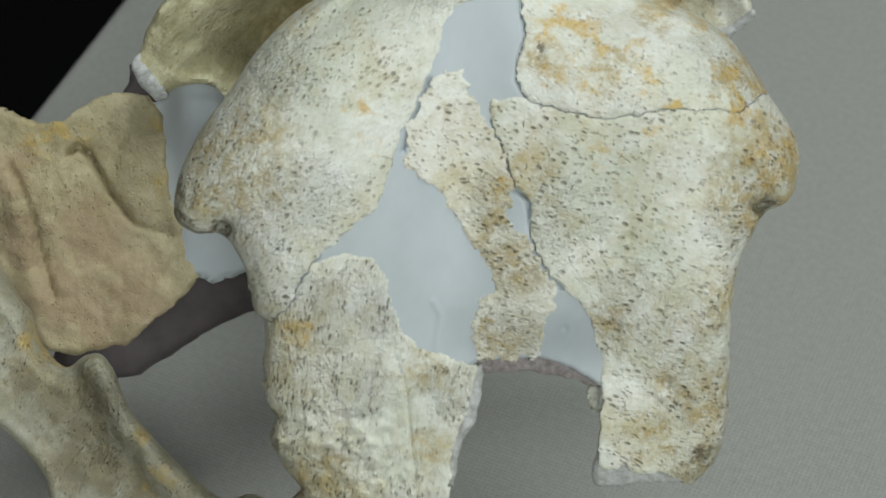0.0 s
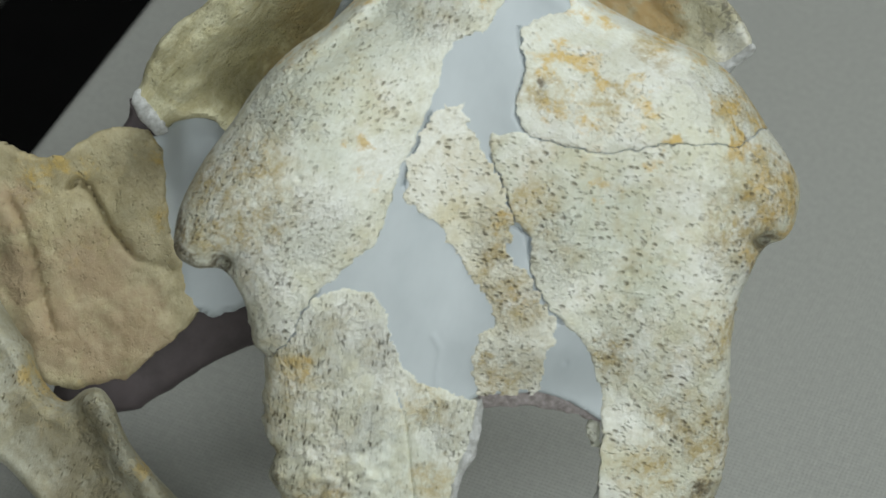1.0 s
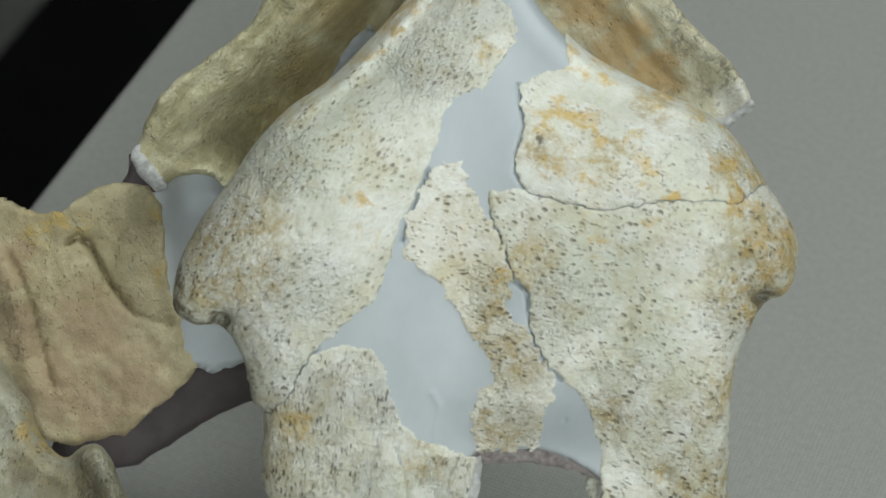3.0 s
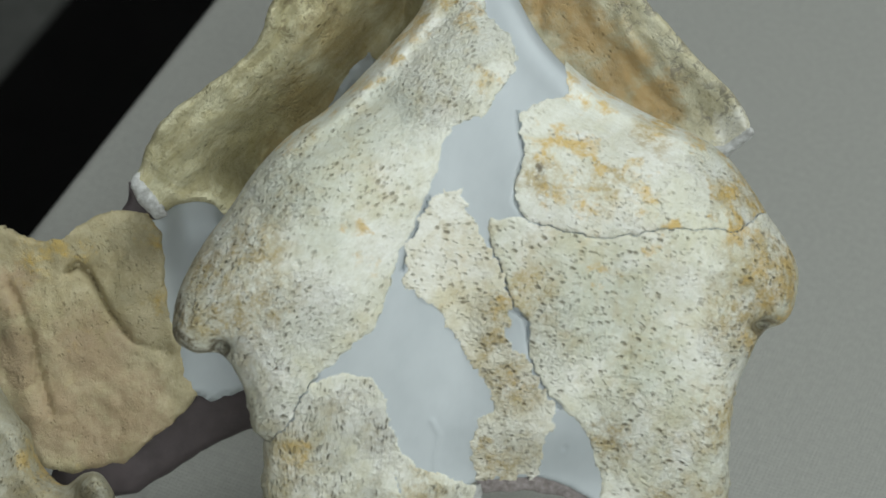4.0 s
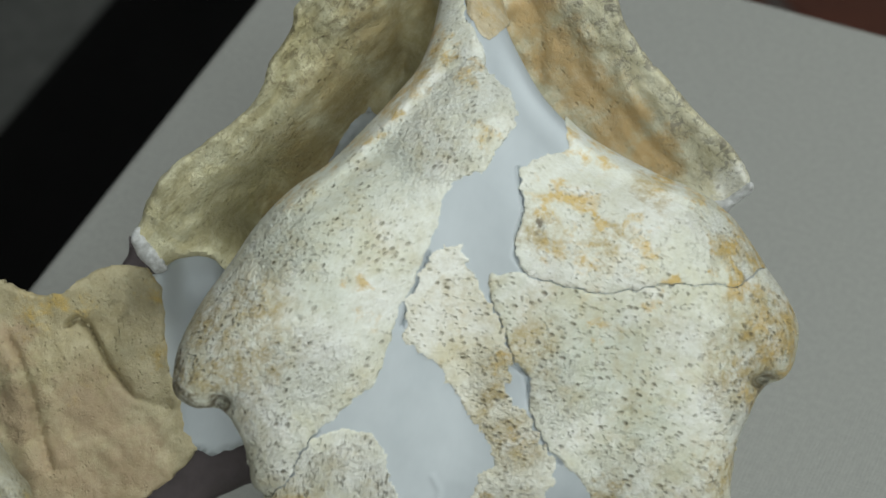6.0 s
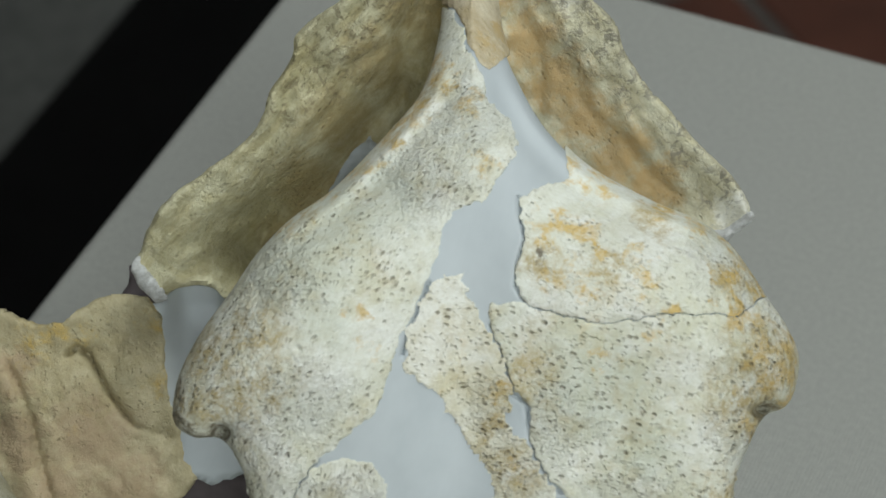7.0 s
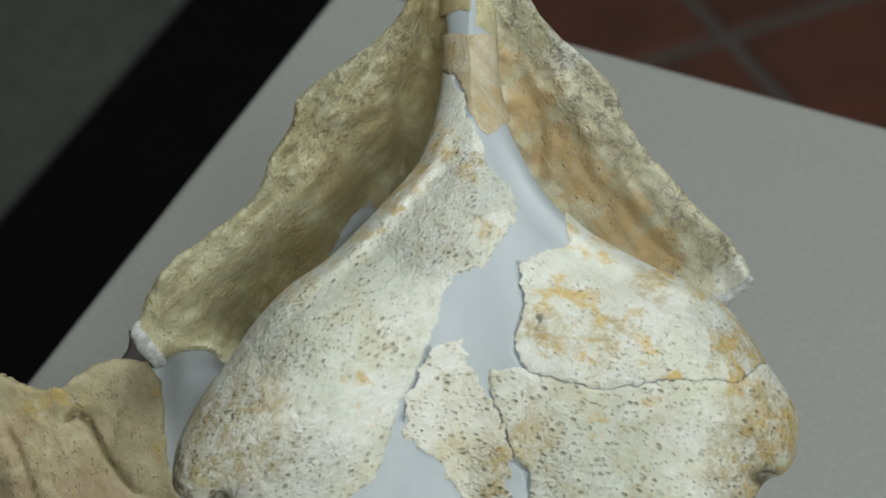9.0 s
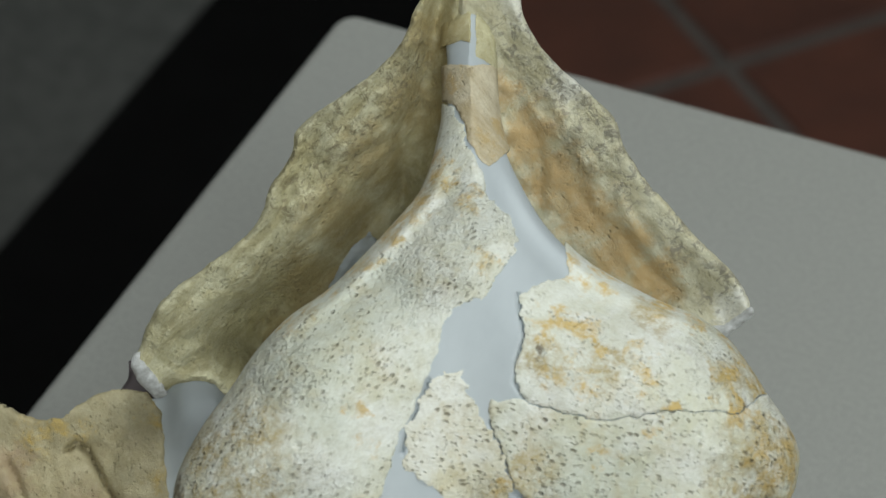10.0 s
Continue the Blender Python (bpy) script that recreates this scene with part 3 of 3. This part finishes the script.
def rounded_board(name, x0, x1, y0, y1, z0, z1, radius, lip, material, parent, label):
    """A board with round corners and a soft upper lip."""
    ring = []
    for cx, cy, a0 in ((x1 - radius, y1 - radius, 0), (x0 + radius, y1 - radius, 90), (x0 + radius, y0 + radius, 180), (x1 - radius, y0 + radius, 270)):
        ring += [(cx, cy, radians(a0 + a)) for a in range(0, 91, 10)]
    verts, n = [], len(ring)
    for inset, z in [(0, z0), (0, z1 - lip)] + [(lip * (1 - math.cos(radians(a))), z1 - lip * (1 - math.sin(radians(a)))) for a in (30, 60, 90)]:
        verts += [(cx + (radius - inset) * math.cos(a), cy + (radius - inset) * math.sin(a), z) for cx, cy, a in ring]
    faces = [(k * n + i, k * n + (i + 1) % n, (k + 1) * n + (i + 1) % n, (k + 1) * n + i) for k in range(4) for i in range(n)]
    faces += [tuple(range(4 * n, 5 * n)), tuple(range(n - 1, -1, -1))]
    ob = link_mesh(name, verts, faces, material, parent, True, label)
    ob.data.set_sharp_from_angle(angle=radians(40))
    return ob


rounded_board("tabletop", 0, 0.9, -1.3, 0, -0.03, 0, 0.008, 0.004, LINEN, table, "grey-beige linen stretched over the board")
block("base", (0.84, 1.24, -FLOOR - 0.03), pose(0.45, -0.65, (FLOOR - 0.03) / 2), BLACK, table, 0.004, 2, "matt black base")
tagged(block("carpet", (1.6, 5.0, 0.010), TURN_TABLE @ pose(-1.445, 0.0, FLOOR + 0.010), CARPET, None, 0.003), "plain dark grey carpet on the tiled floor", "carpet")
tagged(block("floor_strip", (0.20, 5.0, 0.016), TURN_TABLE @ pose(-0.545, 0.0, FLOOR + 0.013), BLACK, None, 0.004), "flat matt black strip along the grey carpet", "floor strip")

# ---- skull ----
skull = tagged(new("fossil_skull"), "pale fossil bear skull patched with blue-grey filler lying on linen", "skull")
LINE = flow(OUT)


# Larger single pits: place and radius.
PITS = [(39.4, -29, 0.8), (45.5, -26.4, 0.55), (-28.9, 2.5, 0.5), (20.8, 10.2, 0.6), (42.7, -11.4, 0.5), (63, -2, 0.5), (-28, -63, 0.7),
        (48, -61, 1.2), (53.8, -7, 0.5), (-30.5, -9.4, 0.6), (-32, -16, 0.5), (-10, -82, 0.7), (37, -48, 0.7), (47, -44, 0.6)]


def smooth_front(u, v):
    d = np.clip(-to_line(u, v, LINE) / front_roll(v), 0, 1)
    lip = (1.7 * np.exp(-((-to_line(u, v, LINE) - 3.2) / 1.5) ** 2) - 0.8 * np.exp(-((-to_line(u, v, LINE) - 7.0) / 2.0) ** 2)) / (1 + np.exp((14 - v) / 3)) / (1 + np.exp((v - 50) / 3))
    return lip + front_base(u, v) - front_roll(v) * (1 - np.sqrt(np.maximum(0, 1 - (1 - d) ** 2)))


def front(u, v):
    w = smooth_front(u, v) + 0.25 + 0.18 * rough(u, v, 9, 3) + 0.10 * rough(u, v, 2.0, 9, 2)
    w = w + 0.16 * rough(u, v * 0.2, 1.6, 19, 2) / (1 + np.exp((v + 45) / 6))
    w = w + 0.80 * rough(u, v, 1.9, 29, 3) / (1 + np.exp((v + 66) / 3)) / (1 + np.exp((u + 12) / 4))
    w = w + 0.34 * rough(u + 0.45 * v, v * 0.12, 1.5, 39, 2) / (1 + np.exp((v + 27) / 4)) / (1 + np.exp((u + 35) / 2)) / (1 + np.exp(-(v + 52) / 3))
    for u0, v0, r in PITS:
        w = w - 1.6 * r * hump(u, v, u0, v0, r, r * 1.1)
    return w - 0.7 * np.exp(-(to_line(u, v, LEG_CRACK, False) / 0.3) ** 2)


def cut(points, ragged, seed, inset=0.0, gap=0.0):
    """Rim of a piece: its own broken outline within the skull's silhouette."""
    def edge_of(u, v):
        own = to_line(u, v, points) + ragged * rough(u, v, 1.7, seed, 3) + gap
        return np.maximum(own, to_line(u, v, LINE) + inset + 0.55 * rough(u, v, 2.2, 91, 3) / (1 + np.exp((v + 34) / 3)))
    return edge_of


def bedding(u, v):
    """The filler's face, open in the cracks."""
    crack = np.minimum.reduce([to_line(u, v, line, False) for line in (CRACK_BROW, CRACK_MIDDLE, CRACK_STRIP, CRACK_LEFT)])
    w = smooth_front(u, v) - 0.16 + 0.12 * rough(u, v, 14, 8, 2) + 0.05 * rough(u, v, 4, 18, 2)
    for u0, v0, r in PITS:
        w = w - 2.0 * r * hump(u, v, u0, v0, r * 1.2, r * 1.3)
    return w - 1.8 * np.exp(-(crack / 0.3) ** 2) + 0.3 * np.exp(-(to_line(u, v, FILLER_SEAM, False) / 0.5) ** 2) - 0.5 * hump(u, v, 26.0, -48.9, 0.5, 0.5)


shell("filler", cut(FILLER, 0.1, 11, 1.5), bedding, 0.5, 7, 0.5, PUTTY, skull, "smooth blue-grey filler between the bone pieces")
pieces = [shell(name, cut(points, ragged, seed, 0.0, 0.12), front, 0.42, 6, 0.25, material, skull, label) for name, points, ragged, seed, material, label in (
        ("frontal_piece", FRONTAL_LEFT, 0.55, 21, BONE_DOME, "broad pale domed piece of bone"),
        ("snout_piece", LEG_LEFT, -0.55, 21, BONE_SNOUT, "pale pitted bone narrowing towards the snout"),
        ("middle_piece", STRIP, 0.85, 51, BONE_STRIP, "ragged strip of bone with tan stains"),
        ("frontal_piece", FRONTAL_RIGHT, 0.42, 51, BONE_RUST, "cream bone piece with rust stains"),
        ("brow_piece", BROW_RIGHT, -0.42, 51, BONE_BROW, "pitted cream bone piece with a hooked edge"),
        ("crest_piece", CREST_PIECE, 0.2, 55, BONE_TAN, "small tan piece of the crest"),
        ("crest_piece", CREST_TOP, 0.2, 56, BONE_REAR, "yellowed end of the crest"),
        ("crest_piece", CREST_RIGHT, 0.2, 57, BONE_REAR, "yellowed end of the crest"))]
snout_piece, middle_piece, brow_piece = pieces[1], pieces[2], pieces[4]


def wing(points, hollow, run, ragged, fall):
    """Height of a flaring rear crest with a hollow beside the frontal bones, and its rim; run: the way its fibres lie."""
    line = flow(points)
    cu, cv = math.cos(radians(run)), math.sin(radians(run))

    def height(u, v):
        d = -to_line(u, v, line)
        w = rear_base(u, v) + 0.30 * d - fall * soft(d - 15, 3) + 1.8 * np.exp(-(d / 3.5) ** 2) - 1.8 * np.exp(-((d - 13 - 3 * rough(u, v, 16, 44, 2)) / 2.2) ** 2)
        near = np.maximum(to_line(u * 0.87, v * 0.87, LINE), 0)
        w = w - hollow * np.exp(-(near / 7) ** 2) * np.clip(d / 12, 0, 1)
        along, across = u * cu + v * cv, v * cu - u * cv
        fibre = rough(along * 0.22, across, 2.6, 46, 3)
        rocky = np.exp(-((d - 7) / 6.5) ** 2) / (1 + np.exp((34 - v) / 4))
        w = w + 0.55 * fibre + ragged * rocky * (1 - 2.2 * np.abs(rough(along * 0.5, across, 5, 47, 3)))
        groove = to_line(u, v, LOBE_GROOVE, False)
        w = w - 1.4 * np.exp(-(groove / 1.2) ** 2) - 1.2 * np.exp(-(groove / 4) ** 2)
        return w + 0.8 * rough(u, v, 14, 5) + 0.35 * rough(u, v, 3.5, 6)
    return height, lambda u, v: to_line(u, v, line) + 0.3 * rough(u, v, 5, 71, 3)


left, left_rim = wing(WING_LEFT, 22, 50, 0.9, 0.75)
right, right_rim = wing(WING_RIGHT, 5, 127, 0.55, 0.48)
crest_left = shell("nuchal_crest", left_rim, left, 0.7, 9, 2.0, BONE_REAR, skull, "flaring yellowed bone with a chalky broken tip")
crest_right = shell("nuchal_crest", right_rim, right, 0.7, 9, 2.0, BONE_SPECKLED, skull, "flaring yellowed bone mottled with grey specks")
for owner, name, points, height, rise, material, label in (
        (crest_left, "fossa_filler", FOSSA_FILLER, left, 1.5, PUTTY, "blue-grey filler deep in the hollow"),
        (crest_left, "broken_tip", TIP_LEFT, left, 0.4, CHALK, "white chalky break"),
        (crest_right, "broken_tip", TIP_RIGHT, right, 0.5, CHALK, "white chalky break"),
        (middle_piece, "broken_edge", BREAK_NOSE, smooth_front, -2.2, CHALK_DULL, "rough greyish broken edge"),
        (brow_piece, "splinter", NOSE_SPLINTER, smooth_front, -6.0, BONE_BROW, "thin cream splinter of bone"),
        (snout_piece, "broken_edge", BREAK_SIDE, smooth_front, -1.2, CHALK, "rough greyish broken edge"),
        (brow_piece, "broken_edge", BREAK_SNOUT, smooth_front, -1.5, CHALK, "white chalky break")):
    shell(name, lambda u, v: to_line(u, v, points) + 0.4 * rough(u, v, 3, 75, 3), lambda u, v: height(u, v) + rise + 0.5 * rough(u, v, 1.6, 77), 0.6, 3, 0.8, material, owner, label)
bm = bmesh.new()
bmesh.ops.create_icosphere(bm, subdivisions=5, radius=1)
for p in bm.verts:
    q = p.co.copy()
    p.co = Vector((0.004 + 0.040 * q.x, 0.118 + 0.028 * q.y, 0.052 + 0.052 * q.z)) + q * 0.003 * noise.noise(q * 3)
mesh = bpy.data.meshes.new("braincase")
bm.to_mesh(mesh)
bm.free()
mesh.materials.append(BONE_REAR)
new("braincase", mesh).parent = skull


def unseen_muzzle():
    """An unseen snout ahead of the frontal bones, down to the cloth, added to shade the linen below."""
    rings, around = 12, 32
    verts = []
    for i in range(rings):
        k = i / (rings - 1)
        top, half, v0 = -15 - 24 * k, 40 - 11 * k * k, -93 - 72 * k
        low = -(160 + 0.719 * v0) / 0.817
        for j in range(around):
            a = 2 * math.pi * j / around
            c, n = math.cos(a), math.sin(a)
            w = (top + low) / 2 + (top - low) / 2 * math.copysign(abs(n) ** 0.6, n)
            u = 11 + half * math.copysign(abs(c) ** 0.6, c) * (1 - 0.15 * k * (n > 0))
            p = Vector((u, v0 + 0.17 * w, w)) / 1000
            lift = (PLANE @ p).z
            verts.append(p if lift > 0 else p + PLANE.to_3x3().inverted() @ Vector((0, 0, -lift)))
    faces = [(i * around + j, i * around + (j + 1) % around, (i + 1) * around + (j + 1) % around, (i + 1) * around + j) for i in range(rings - 1) for j in range(around)]
    faces += [tuple(range(around - 1, -1, -1)), tuple(range((rings - 1) * around, rings * around))]
    ob = link_mesh("unseen_muzzle", verts, faces, BONE_SNOUT, skull, True, "unseen pale snout on the linen, added to block front light")
    ob.matrix_basis = PLANE
    ob.data.set_sharp_from_angle(angle=radians(50))


unseen_muzzle()


def cheek(u, v):
    w = cheek_base(u, v) + 0.9 * rough(u, v, 12, 15) + 0.3 * rough(u, v, 3, 16)
    return w - (0.5 + 2.9 / (1 + np.exp((u + 76) / 1.5))) * np.exp(-(to_line(u, v, CREASE, False) / 0.65) ** 2) - 0.8 * np.exp(-(to_line(u, v, CREASE, False) / 3.0) ** 2) - 1.8 * np.exp(-(to_line(u, v, CHEEK_FOLD, False) / 0.9) ** 2) + 1.5 * np.exp(-(to_line(u + 4, v, CHEEK_FOLD, False) / 3) ** 2)


def jugal(u, v):
    rim = -to_line(u, v, JUGAL_LINE)
    ridge = to_line(u, v, JUGAL_RIDGE, False)
    rib = 1 / (1 + np.exp((ridge - 5.6) / 1.0))
    roll = 6 - 4.7 * rib
    d = np.clip(rim / roll, 0, 1)
    w = jugal_base(u, v) - roll * (1 - np.sqrt(np.maximum(0, 1 - (1 - d) ** 2)))
    w = w + 8 * rib * (1 - 0.012 * ridge ** 2) + 4 * np.exp(-ridge / 12) + 1.6 * np.exp(-((rim - 2.5) / 2) ** 2) * (1 - rib)
    return w + 0.7 * rough(u, v, 10, 25) + (0.2 + 0.45 * np.exp(-(ridge - 5) ** 2 / 9)) * rough(u, v, 3, 26)


JUGAL_LINE = flow(JUGAL)
shell("cheek_plate", lambda u, v: to_line(u, v, CHEEK) + 0.5 * rough(u, v, 3, 81, 4), cheek, 0.7, 8, 0.8, BONE_CHEEK, skull, "flat brown-stained plate of bone")
shell("cheek_filler", lambda u, v: to_line(u, v, CHEEK_FILLER) + 0.5 * rough(u, v, 3, 83, 3), lambda u, v: cheek_base(u, v) - 0.5 - 1.3 / (1 + np.exp(u + 64)) + 7.2 / (1 + np.exp(-(v + 8) / 3.6)) / (1 + np.exp(-(u + 66) / 1.5)) / (1 + np.exp((u + 51) / 1.5)) + 0.15 * rough(u, v, 6, 87, 2), 0.8, 6, 0.8, PUTTY, skull, "blue-grey filler joining the plate to the skull")
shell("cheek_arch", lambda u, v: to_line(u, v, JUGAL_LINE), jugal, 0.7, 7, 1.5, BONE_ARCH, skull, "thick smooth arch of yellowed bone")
# Dark sheet added where shade falls below the cheek filler.
shell("shade_sheet", lambda u, v: to_line(u, v, BASE_SHADE) + 0.8 * rough(u, v, 9, 85, 2), lambda u, v: cheek_base(u, v) - 16 + 0.8 * rough(u, v, 6, 86), 1.0, 6, 5.0, SHADE_BONE, skull, "dark purplish-brown sheet for the shade under the skull")

# The wing's side below the tip; its shade is painted in.
shell("crest_underside", lambda u, v: to_line(u, v, TIP_UNDERSIDE) + 0.5 * rough(u, v, 5, 88, 2), lambda u, v: -97 + 0.5 * rough(u, v, 5, 89), 1.0, 8, 2.0, SHADE_BONE, crest_left, "underside below the broken tip, its shade put into the colour")

# ---- floor tiles ----
TILES = pose(0.2572, 1.463, FLOOR, 0, 0, -63.9)
bm = bmesh.new()
box_mesh(bm, (0.315, 0.315, 0.012), Matrix(), 0.003, 1)
tile = bpy.data.meshes.new("tile")
bm.to_mesh(tile)
bm.free()
tile.materials.append(TILE)
for i in range(-14, 15):
    for j in range(-14, 15):
        x, y = 0.33 * (i + 0.4), 0.33 * (j + 0.5)
        at = TILES @ Vector((x, y, 0))
        if abs(at.x) < 2.78 and -2.12 < at.y < 3.36:
            ob = new("tile", tile)
            ob.parent = bpy.data.objects["floor"]
            ob.matrix_parent_inverse = bpy.data.objects["floor"].matrix_basis.inverted()
            ob.matrix_basis = TILES @ pose(x, y, -0.002)
